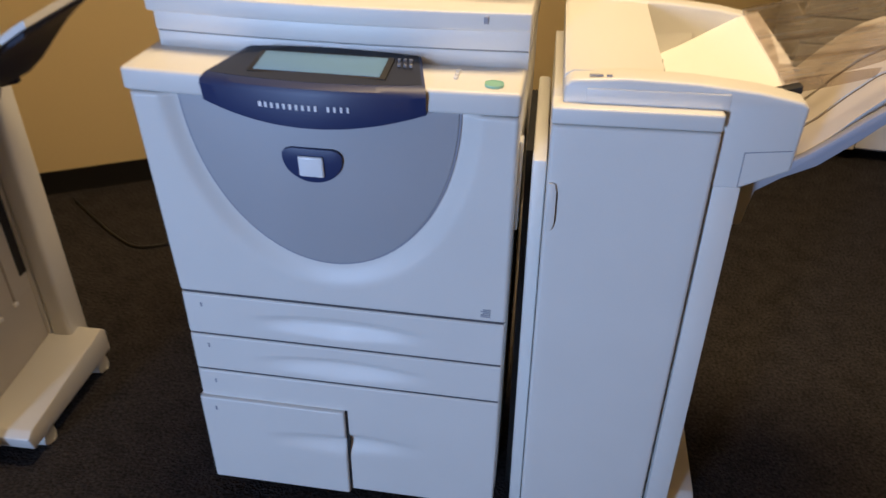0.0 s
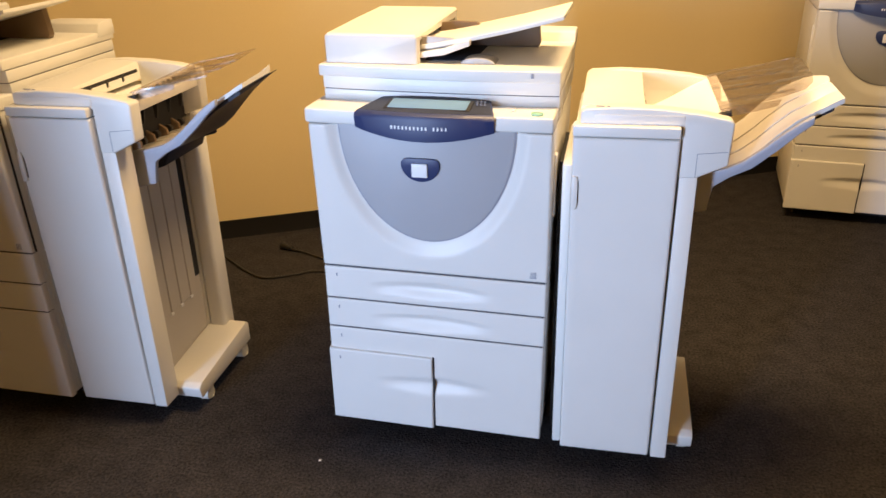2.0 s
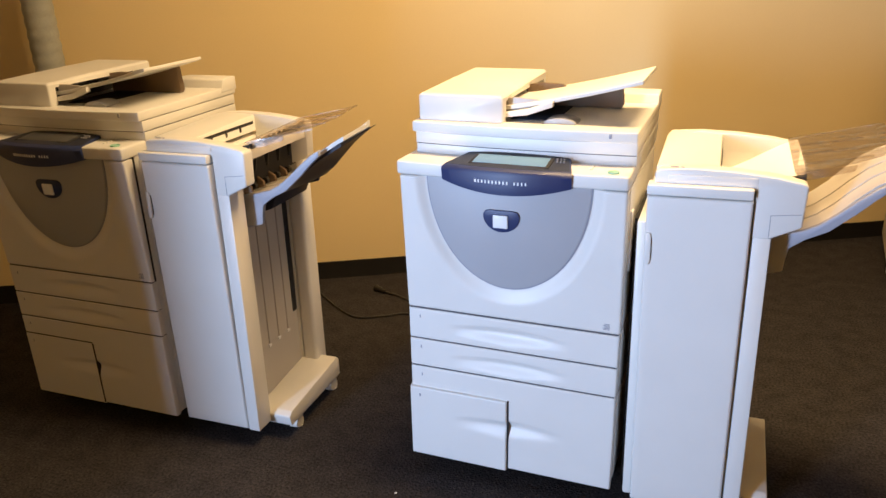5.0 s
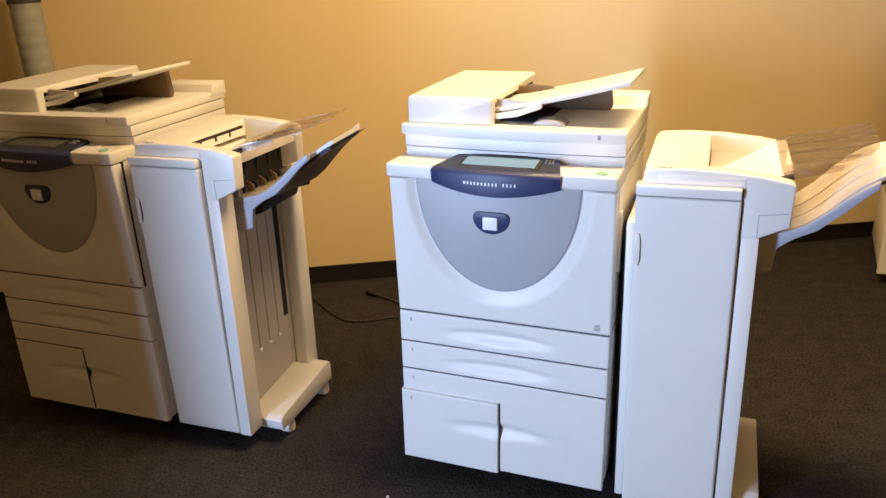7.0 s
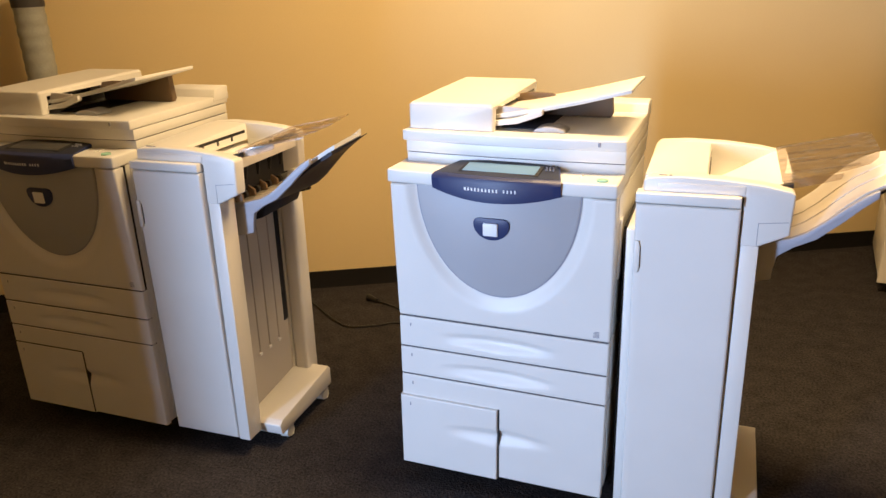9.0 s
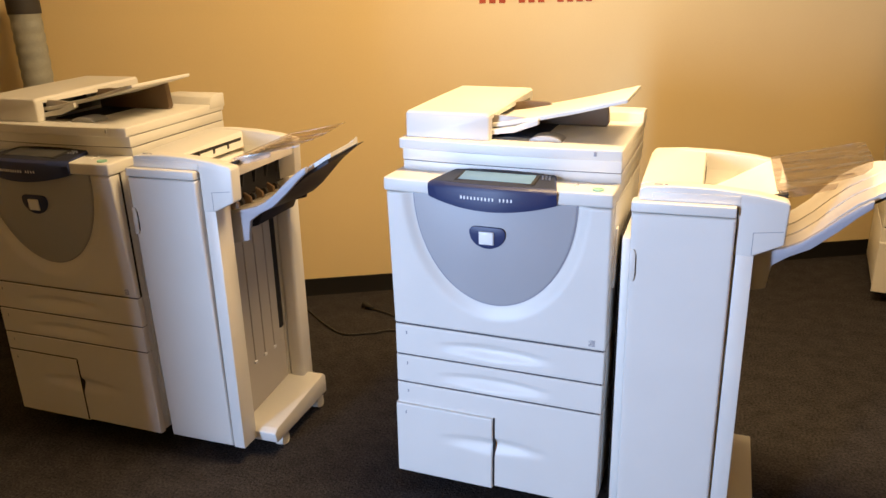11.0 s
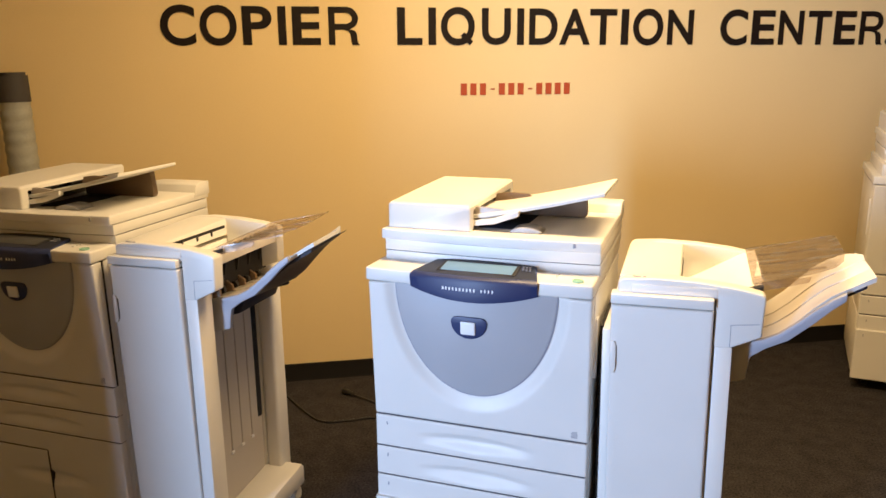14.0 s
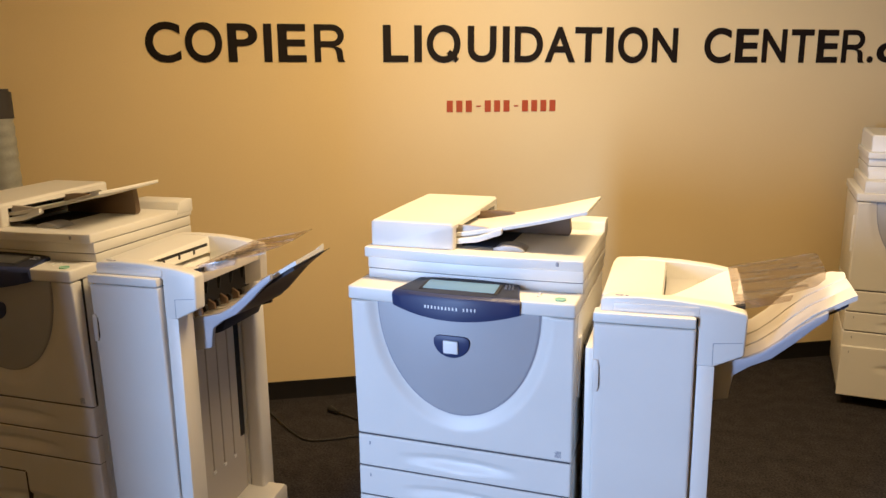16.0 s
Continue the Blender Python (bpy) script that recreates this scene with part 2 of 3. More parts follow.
setting("floor", box(-5.2, 5.6, -4.3, 7.0, -0.1, 0.0), CARPET, None, "worn charcoal loop-pile carpet over the whole floor", "floor")
setting("ceiling", box(-5.2, 5.6, -4.3, 7.0, ROOM_TOP, ROOM_TOP + 0.1), CEIL, None, "plain off-white ceiling", "ceiling")
setting("wall_north", box(-3.3, 6.4, 0, 0.14, 0, ROOM_TOP), PAINT, WALL, "ochre-yellow painted wall with black lettering", "wall")
setting("baseboard", prism([(0, 0), (-0.016, 0), (-0.012, 0.006), (-0.009, 0.08), (-0.005, 0.09), (0, 0.09)], "x", -3.3, 6.4), BASE, WALL,
        "black rubber cove base along the ochre wall", "baseboard")
setting("wall_west", box(-4.6, -4.46, -1.4, 2.5, 0, ROOM_TOP), PAINT, None, "ochre-yellow painted side wall", "wall")
setting("wall_east", box(3.6, 3.74, -1.4, 6.0, 0, ROOM_TOP), PAINT, None, "ochre-yellow painted side wall", "wall")
# Unseen walls added round the daylight lamp to hold in its spill.
for x in (-3.4, 0.4):
    setting("wall_lobby", box(x - 0.07, x + 0.07, -4.1, -1.54, 0, ROOM_TOP), BAFFLE_TAN, None, "unseen tan wall added to enclose the daylight", "wall")
setting("wall_lobby", box(-3.47, -2.70, -4.24, -4.1, 0, ROOM_TOP), BAFFLE_TAN, None, "unseen tan wall added to enclose the daylight", "wall")
setting("wall_lobby", box(-2.10, 0.47, -4.24, -4.1, 0, ROOM_TOP), BAFFLE_TAN, None, "unseen tan wall added to enclose the daylight", "wall")
setting("wall_lobby", box(-2.70, -2.10, -4.24, -4.1, 2.25, ROOM_TOP), BAFFLE_TAN, None, "unseen tan lintel added above the daylight lamp", "wall")
# Unseen wall, added to close the room and trim the daylight to a beam.
BEAM_OPENING = (-1.92, -0.82)
setting("wall_south", box(-4.6, BEAM_OPENING[0], -1.54, -1.4, 0, ROOM_TOP), PAINT, None, "unseen ochre-yellow wall added to cut the daylight", "wall")
setting("wall_south", box(BEAM_OPENING[1], 3.6, -1.54, -1.4, 0, ROOM_TOP), PAINT, None, "unseen ochre-yellow wall added to cut the daylight", "wall")
setting("wall_south", box(*BEAM_OPENING, -1.54, -1.4, 2.25, ROOM_TOP), PAINT, None, "unseen ochre-yellow lintel added over the daylight opening", "wall")

# ceiling fixtures
for x, y in ((0.00, 1.28),):
    fix = new("ceiling_light")
    bm = box(x - 0.62, x + 0.62, y - 0.32, y - 0.29, ROOM_TOP - 0.045, ROOM_TOP, 0.003)
    box(x - 0.62, x + 0.62, y + 0.29, y + 0.32, ROOM_TOP - 0.045, ROOM_TOP, 0.003, bm)
    box(x - 0.62, x - 0.59, y - 0.29, y + 0.29, ROOM_TOP - 0.045, ROOM_TOP, 0.003, bm)
    box(x + 0.59, x + 0.62, y - 0.29, y + 0.29, ROOM_TOP - 0.045, ROOM_TOP, 0.003, bm)
    part("frame", bm, STEEL, fix)
    part("diffuser", box(x - 0.59, x + 0.59, y - 0.29, y + 0.29, ROOM_TOP - 0.025, ROOM_TOP - 0.010), glow("warm_diffuser", (1.0, 0.64, 0.30), 2.0), fix)
    tagged(fix, "warm white flat ceiling light with a grey frame", "ceiling light")

# ---- the copier: x along its front, y to its back, z up from the floor ----
def scoop(cx, half, cz, drop, deep):
    """The press of a drawer's finger grip: steep above, fading out below and to both ends."""
    def f(x, z):
        u = abs(x - cx) / half
        if u >= 1:
            return 0.0
        arch = cz - 0.012 * u * u
        v = (arch - z) / (drop * (1 - 0.4 * u))
        if v < -0.3 or v > 1.5:
            return 0.0
        rise = smooth((v + 0.3) / 0.7) * (1 - smooth((v - 0.3) / 1.2))
        return deep * rise * (1 - u * u) ** 1.3
    return f


def door_depth(x, z):
    """The bay round the grey insert: an ellipse pressed in, with a broad sloping lip below."""
    r = math.hypot((x - 0.312) / 0.231, (z - 0.985) / 0.318)
    return 0.014 * (1 - smooth((r - 1.0) / 0.17)) - 0.026 * (z - 0.5715) / 0.41


def arc(cx, cz, a, b, start, end, n):
    return [(cx + a * math.cos(radians(start + (end - start) * i / n)), cz + b * math.sin(radians(start + (end - start) * i / n))) for i in range(n + 1)]


def stretch(thing, raised):
    """All parts stand a little taller than first drawn; the raised ones sit further back."""
    done = set()
    for ob in thing.children_recursive:
        if ob.type == "MESH" and ob.data.name not in done:
            done.add(ob.data.name)
            ob.data.transform(Matrix.Translation((0, 0, 0.06)) @ Matrix.Diagonal((1, 1, 1.0135, 1)) @ Matrix.Translation((0, 0, -0.06)))
    for ob, back in raised:
        ob.location.y = back


def copier():
    c = new("copier")
    # plinth, casters and the chassis behind the fronts
    part("plinth", box(0.03, 0.605, 0.05, 0.55, 0.035, 0.075, 0.004), GAP, c, "dark recessed plinth")
    for x, y in ((0.07, 0.1), (0.565, 0.1), (0.07, 0.50), (0.565, 0.50)):
        part("caster", rod((x - 0.012, y, 0.03), (x + 0.012, y, 0.03), 0.03, 16, 0.003), RUBBER, c, "black caster wheel")
    part("chassis", box(0.004, 0.631, 0.0285, 0.575, 0.062, 0.99, 0.006), SHELL, c)
    # Dark backing puts the shade into the gaps between the fronts.
    part("gap_liner", box(0.006, 0.629, 0.0240, 0.0290, 0.066, 0.985), GAP, c, "dark backing for shade in the seams between the fronts")
    # Grey strips set forward, so each gap shows as a shaded line.
    for z0, z1 in ((0.5672, 0.5718), (0.4652, 0.4698), (0.3712, 0.3758)):
        part("gap_liner", box(0.005, 0.630, 0.0035, 0.0240, z0, z1), SEAM_SHADE, c)
    for z0, z1 in ((0.075, 0.36), (0.375, 0.56), (0.58, 0.975)):
        bm = box(0.630, 0.6345, 0.045, 0.56, z0, z1, 0.002)
        part("side_panel", bm, SHELL, c)
        part("side_panel", box(0.0005, 0.005, 0.045, 0.56, z0, z1, 0.002), SHELL, c)
    for x0, x1 in ((-0.006, 0.001), (0.634, 0.641)):
        part("side_grip", box(x0, x1, 0.055, 0.085, 0.74, 0.91, 0.003, None, 3), SHELL, c)
    # front door
    door = part("front_door", relief(0.0, 0.635, 0.5715, 0.983, 0.0, 0.014, door_depth, 84, 64, 0.007), SHELL, c)
    rim = arc(0.312, 0.985, 0.2335, 0.3205, 180, 360, 48)
    lean = Matrix.Translation((0, 0, 0.5715)) @ Matrix.Shear("XZ", 4, (0, 0)) @ Matrix.Translation((0, 0, -0.5715))
    lean[1][2], lean[1][3] = -0.026 / 0.41, 0.5715 * 0.026 / 0.41

    def leaning(bm):
        bm.transform(lean)
        return bm

    part("seam", leaning(prism(rim, "y", 0.0110, 0.0150)), MARK, door, "thin grey seam round the insert")
    outline = arc(0.312, 0.985, 0.2295, 0.3160, 180, 360, 48)
    part("door_insert", leaning(prism(outline, "y", 0.0085, 0.0155, 0.0015)), INSERT, door, "grey half-round door insert")
    badge = [(0.246, 0.893), (0.252, 0.900), (0.262, 0.9025), (0.332, 0.9025), (0.342, 0.900), (0.348, 0.893)] + arc(0.297, 0.885, 0.052, 0.046, 0, -180, 18)
    badge_ob = part("badge", leaning(prism(badge, "y", 0.002, 0.0115, 0.002)), NAVY, door, "navy rounded badge")
    part("emblem", leaning(box(0.274, 0.317, -0.004, 0.003, 0.852, 0.890, 0.004, None, 3)), BUTTON, badge_ob, "white glossy square emblem")
    bm = box(0.588, 0.606, -0.0012, 0.002, 0.584, 0.586)
    for k in range(4):
        box(0.588 + 0.004 * (k % 2), 0.606, -0.0012, 0.002, 0.588 + 0.004 * k, 0.590 + 0.004 * k, 0, bm)
    part("print", leaning(bm), MARK, door, "small grey printed mark")
    # drawers
    for z0, z1 in ((0.4695, 0.5675), (0.3755, 0.4655)):
        grip = scoop(0.312, 0.185, z1 - 0.034, 0.036, 0.0140)
        dr = part("drawer", relief(0.001, 0.634, z0, z1, 0.0, 0.024, grip, 60, 30, 0.005), SHELL, c)
        part("print", box(0.036, 0.0395, -0.001, 0.002, z1 - 0.030, z1 - 0.020), MARK, dr)
    grip = scoop(0.312, 0.180, 0.226, 0.040, 0.0140)
    right = part("drawer", relief(0.001, 0.634, 0.062, 0.3715, 0.0, 0.024, grip, 60, 50, 0.005), SHELL, c)
    part("print", box(0.036, 0.0395, -0.001, 0.002, 0.340, 0.350), MARK, right)
    # A proud near-black strip stands for the shadow in the drawer split.
    part("gap_liner", prism([(0.3135, 0.064), (0.3190, 0.064), (0.3190, 0.303), (0.3135, 0.303)], "y", -0.0012, 0.020), GAP, right, "dark strip drawn as the shaded split between the drawers")
    left = part("drawer", relief(-0.002, 0.314, 0.058, 0.3025, -0.010, 0.023, grip, 40, 44, 0.005), SHELL, c, "bottom paper drawer standing slightly proud")
    part("print", box(0.030, 0.0335, -0.0112, -0.008, 0.270, 0.280), MARK, left)
    # control deck
    n = 20
    front = [(0.643 * i / n - 0.007, -0.049 - 0.010 * (1 - (2 * i / n - 1) ** 2)) for i in range(n + 1)]
    deck = part("control_deck", prism(front + [(0.636, 0.56), (-0.007, 0.56)], "z", 0.986, 1.024, 0.006, None, 3), SHELL, c)
    rings = []
    for i in range(25):
        u = i / 24
        bow = 1 - (2 * u - 1) ** 2
        xf, xb = 0.134 + 0.359 * u, 0.176 + 0.286 * u
        yf, zb = -0.066 - 0.028 * bow, 0.984 - 0.024 * bow
        rings.append([(xb, 0.066, 1.020), (xb, 0.066, 1.036 + 0.006 * bow), (xf * 0.9 + xb * 0.1, yf + 0.016, 1.026 + 0.004 * bow),
                      (xf, yf + 0.004, 1.020 + 0.004 * bow), (xf, yf, 1.014), (xf, yf + 0.006, zb), (xf, -0.02, zb)])
    panel = part("control_panel", loft(rings), NAVY, deck, "navy curved control panel")
    top_plate = []
    for i in range(25):
        u = i / 24
        bow = 1 - (2 * u - 1) ** 2
        xf, xb = 0.139 + 0.349 * u, 0.180 + 0.278 * u
        yf = -0.066 - 0.028 * bow + 0.0175
        zf, zk = 1.0268 + 0.004 * bow, 1.0372 + 0.006 * bow
        top_plate.append([(xb, 0.063, zk - 0.004), (xb, 0.063, zk), (xf * 0.9 + xb * 0.1, yf, zf), (xf * 0.9 + xb * 0.1, yf, zf - 0.004)])
    part("panel_top", loft(top_plate), CHARCOAL, panel, "charcoal panel face")
    tilt = Matrix.Translation((0.317, -0.013, 1.0364)) @ Matrix.Rotation(radians(6.6), 4, "X")
    bm = box(-0.111, 0.111, -0.036, 0.040, -0.004, 0.0004, 0.002)
    bm.transform(tilt)
    part("bezel", bm, GAP, panel)
    bm = box(-0.101, 0.101, -0.031, 0.034, -0.002, 0.0012, 0.0005)
    bm.transform(tilt)
    part("display", bm, LCD, panel, "pale teal liquid crystal display")
    for k in range(6):
        bm = rod((0.436 + 0.0095 * (k % 3) + 0.003 * (k // 3), 0.020 - 0.018 * (k // 3), 1.036), (0.436 + 0.0095 * (k % 3) + 0.003 * (k // 3), 0.020 - 0.018 * (k // 3), 1.0412 - 0.002 * (k // 3)), 0.0026, 12, 0.0006)
        part("button", bm, MARK, panel)
    # unreadable maker's line on the panel's front, as plain bars
    x = 0.236
    for k, w in enumerate((9, 7, 7, 7, 7, 7, 7, 7, 7, 7, 0, 6, 6, 6, 6)):
        if w:
            u = (x - 0.134) / 0.359
            yf = -0.066 - 0.028 * (1 - (2 * u - 1) ** 2)
            part("print", box(x, x + 0.0006 * w, yf + 0.0010, yf + 0.006, 0.991, 0.9995), WHITE, panel)
        x += 0.0100
    part("button", rod((0.592, -0.022, 1.022), (0.592, -0.022, 1.0265), 0.0150, 20, 0.0015), GREEN, deck, "round green start button")
    for k in range(3):
        part("button", rod((0.530, 0.030 - 0.016 * k, 1.022), (0.530, 0.030 - 0.016 * k, 1.0255), 0.004, 12, 0.001), BUTTON, deck)
    # scanner, platen cover and hinge
    def bowed(x0, x1, y0, bow, y1):
        return [(x0 + (x1 - x0) * i / n, y0 - bow * (1 - (2 * i / n - 1) ** 2)) for i in range(n + 1)] + [(x1, y1), (x0, y1)]
    scan_low = part("scanner", prism(bowed(0.010, 0.638, 0.064, 0.013, 0.555), "z", 1.022, 1.0492, 0.0006), SHELL, c)
    scan_top = part("scanner", prism(bowed(0.010, 0.638, 0.060, 0.014, 0.555), "z", 1.0526, 1.0845, 0.0006), SHELL, c)
    # Grey layer whose colour gives the scanner seams their shade.
    scan_shade = part("gap_liner", prism(bowed(0.012, 0.636, 0.066, 0.012, 0.550), "z", 1.045, 1.095), SEAM_SHADE, c)
    cover = part("platen_cover", prism(bowed(0.004, 0.640, 0.046, 0.018, 0.565), "z", 1.0862, 1.116, 0.004, None, 3), SHELL, c)
    part("latch", box(0.566, 0.574, 0.036, 0.05, 1.098, 1.110, 0.002), MARK, cover)
    part("hinge_cover", prism([(0.572, 1.10), (0.572, 1.148), (0.520, 1.150), (0.494, 1.143), (0.478, 1.10)], "x", 0.44, 0.642, 0.004), SHELL, cover)
    # document feeder with its open side and sloping tray
    rings = []
    for y, xa, inset in ((0.070, 0.268, 0.006), (0.0725, 0.268, 0.002), (0.077, 0.268, 0.0), (0.100, 0.268, 0.0), (0.1005, 0.207, 0.0), (0.30, 0.207, 0.0), (0.53, 0.207, 0.0), (0.5305, 0.268, 0.0), (0.560, 0.268, 0.0), (0.565, 0.268, 0.004)):
        z = 1.191 + 0.009 * smooth((y - 0.07) / 0.4) - inset
        rings.append([(0.016 + inset, y, 1.1165), (xa - inset, y, 1.1165), (xa - inset, y, 1.171), (0.268 - inset, y, 1.174), (0.268 - inset, y, z - 0.007), (0.261 - inset, y, z), (0.024 + inset, y, z), (0.016 + inset, y, z - 0.008)])
    feeder = part("document_feeder", loft(rings), SHELL, cover)
    part("feed_slot", box(0.205, 0.212, 0.101, 0.53, 1.118, 1.170), GAP, feeder, "dark paper slot")
    for y in (0.24, 0.34, 0.44):
        part("roller", rod((0.232, y - 0.02, 1.166), (0.232, y + 0.02, 1.166), 0.011, 14), RUBBER, feeder, "black feed roller")
    run = [(0.215, 1.141), (0.30, 1.153), (0.40, 1.172), (0.50, 1.194), (0.60, 1.219), (0.636, 1.228)]
    tray_outline = run + [(u, v + 0.011) for u, v in run[::-1]]
    tray = part("document_tray", prism(tray_outline, "y", 0.110, 0.400, 0.002), SHELL, feeder)
    part("tray_rail", prism([(0.26, 1.128), (0.33, 1.137), (0.40, 1.162), (0.40, 1.178), (0.33, 1.154), (0.26, 1.142)], "y", 0.098, 0.118, 0.002), SHELL, tray)
    part("paper_guide", prism([(0.26, 1.142), (0.33, 1.154), (0.376, 1.170), (0.35, 1.178), (0.30, 1.181), (0.26, 1.181)], "y", 0.119, 0.129, 0.002), GUIDE, tray)
    part("paper_guide", prism([(0.26, 1.152), (0.34, 1.160), (0.39, 1.174), (0.37, 1.186), (0.31, 1.188), (0.26, 1.182)], "y", 0.350, 0.364, 0.002), SHADED_TAUPE, tray)
    # The web's dark colour includes the shade it stands in.
    part("tray_support", prism([(0.250, 1.117), (0.545, 1.117), (0.552, 1.128), (0.545, 1.2045), (0.500, 1.193), (0.400, 1.171), (0.300, 1.152), (0.250, 1.146)], "y", 0.372, 0.396, 0.002), SHADED_TAUPE, feeder, "upright web under the tray, taupe darkened for its shade")
    # Charcoal sheet in place of the tray's shadow on the cover.
    part("exit_plate", box(0.27, 0.40, 0.14, 0.52, 1.1165, 1.119, 0.001), CHARCOAL, cover)
    bump = [(0.420 + 0.046 * math.cos(a * math.pi / 12), 1.116 + 0.016 * math.sin(a * math.pi / 12)) for a in range(13)]
    part("exit_deflector", prism(bump, "y", 0.100, 0.170, 0.006), INSERT, cover)
    stretch(c, [(deck, 0.022), (cover, 0.022), (scan_low, 0.022), (scan_top, 0.022), (scan_shade, 0.022)])
    return c


# ---- the finisher, docked beside the copier and in the copier's own measure ----
def finisher():
    f = new("finisher")
    part("docking_panel", box(0.650, 0.674, 0.008, 0.40, 0.05, 0.893, 0.006), SHELL, f)
    # Near-black block in place of the shadow between copier and finisher.
    part("gap_liner", box(0.638, 0.6495, 0.07, 0.35, 0.06, 0.88), GAP, f, "dark block for the shade in the gap beside the copier")
    part("cabinet", box(0.676, 0.840, 0.0, 0.40, 0.05, 0.985, 0.004), SHELL, f)
    part("cabinet", box(0.8402, 0.8945, 0.0, 0.40, 0.05, 0.935), SHELL, f)
    part("plinth", box(0.69, 0.93, 0.03, 0.38, 0.03, 0.06), GAP, f)
    def lean(x, z):
        return 0.022 * (0.975 - z) / 0.915
    door = part("door", relief(0.675, 0.924, 0.056, 0.976, -0.044, 0.046, lean, 10, 24, 0.007), SHELL, f)
    hollow = [(0.678, 0.795), (0.688, 0.795), (0.6915, 0.81), (0.6915, 0.865), (0.688, 0.880), (0.678, 0.880)]
    part("door_pull", prism(hollow, "y", -0.047, -0.030, 0.001), SHELL, door)
    part("pull_gap", prism([(0.6915, 0.805), (0.6932, 0.815), (0.6932, 0.860), (0.6915, 0.870)], "y", -0.0435, -0.030), GAP, door)
    # Dark backing colours the seam round the door as shaded.
    part("gap_liner", box(0.69, 0.919, -0.012, -0.0005, 0.07, 0.985), GAP, f, "dark backing for shade in the seam round the door")
    part("top_lip", box(0.674, 0.923, -0.048, 0.0, 0.9795, 1.006, 0.004, None, 3), SHELL, f)
    # frame at the delivery side
    part("front_column", box(0.9305, 0.972, -0.0255, 0.050, 0.058, 0.882, 0.002), SHELL, f)
    part("column_web", box(0.8955, 0.9262, 0.0, 0.050, 0.05, 0.935), SHELL, f)
    part("column_web", box(0.8955, 0.9262, 0.3755, 0.40, 0.05, 0.90), SHELL, f)
    part("rear_column", box(0.9265, 0.984, 0.375, 0.452, 0.045, 0.90, 0.012, None, 3), SHELL, f)
    outline = [(0.895, 0.055)]
    for y in (0.112, 0.176, 0.240, 0.304):
        outline += [(0.915, y - 0.004), (0.911, y - 0.002), (0.911, y + 0.002), (0.915, y + 0.004)]
    outline += [(0.915, 0.375), (0.895, 0.375)]
    outline.insert(1, (0.915, 0.055))
    part("side_panel", prism(outline, "z", 0.28, 0.90), RIBBED, f, "grey-beige grooved side panel")
    part("side_panel", box(0.895, 0.915, 0.055, 0.375, 0.06, 0.2795), RIBBED, f)
    # Dark strips paint the shade into the side panel's grooves.
    for y in (0.112, 0.176, 0.240, 0.304):
        part("groove", box(0.9105, 0.9125, y - 0.0022, y + 0.0022, 0.281, 0.90), GROOVE_SHADE, f)
    part("slot", box(0.914, 0.918, 0.349, 0.3745, 0.33, 0.90), GAP, f, "black vertical slot")
    for y in (0.112, 0.176, 0.240, 0.304):
        part("stop", box(0.913, 0.919, y - 0.008, y + 0.008, 0.270, 0.280, 0.001), WHITE, f)
    foot = part("foot", prism([(0.055, 0.045), (0.045, 0.085), (0.065, 0.098), (0.41, 0.130), (0.425, 0.115), (0.425, 0.05)], "x", 0.9155, 1.050, 0.004), SHELL, f)
    for y in (0.12, 0.385):
        part("caster", rod((1.014, y, 0.024), (1.042, y, 0.024), 0.024, 18, 0.003), CASTER, foot, "off-white caster wheel")
    # head: cheeks, left block, delivery well
    cheek = [(0.690, 1.000), (0.690, 1.032), (0.700, 1.041), (0.78, 1.046), (0.88, 1.043), (0.97, 1.034), (1.034, 1.022), (1.042, 1.014), (1.038, 0.914), (0.966, 0.880), (0.928, 0.880), (0.928, 1.000)]
    head = part("head_cheek", prism(cheek, "y", -0.036, 0.012, 0.005, None, 3), SHELL, f)
    part("front_ridge", box(0.722, 0.930, -0.0385, -0.030, 1.008, 1.030, 0.003), SHELL, head)
    part("seam", prism([(0.965, 0.884), (0.9665, 0.884), (0.9665, 0.940), (1.033, 0.947), (1.033, 0.9485), (0.965, 0.9415)], "y", -0.0366, -0.034), MARK, head)
    back = [(u, v + 0.013 if v > 1.0 else max(v, 0.890)) for u, v in cheek]
    part("head_cheek", prism(back, "y", 0.352, 0.395, 0.005, None, 3), SHELL, f)
    rings = []
    for k in range(9):
        y = 0.0115 + 0.341 * k / 8
        z = 1.044 + 0.013 * k / 8
        rings.append([(0.690, y, 1.0), (0.690, y, z - 0.008), (0.702, y, z - 0.001), (0.80, y, z), (0.838, y, z - 0.003), (0.842, y, z - 0.012), (0.842, y, 1.0)])
    block = part("head_top", loft(rings), SHELL, f)
    part("delivery_slot", box(0.8385, 0.8425, 0.03, 0.34, 1.024, 1.034), GAP, block, "dark delivery slot")
    for y in (0.10, 0.18, 0.26):
        part("finger", prism([(0.840, 1.034), (0.844, 1.034), (0.845, 1.014), (0.842, 1.010)], "y", y - 0.004, y + 0.004), RUBBER, block, "black paper finger")
    part("print", box(0.725, 0.745, -0.018, -0.014, 1.045, 1.0468), MARK, block)
    part("print", box(0.750, 0.758, -0.018, -0.014, 1.045, 1.0470), MARK, block)
    run = [(0.842, 0.950), (0.87, 0.960), (0.91, 0.981), (0.95, 1.004), (1.00, 1.029), (1.036, 1.042)]
    rings = []
    for u, v in run:
        lift = smooth((u - 0.93) / 0.1)
        twist = 0.040 * (1 - smooth((u - 0.842) / 0.16))
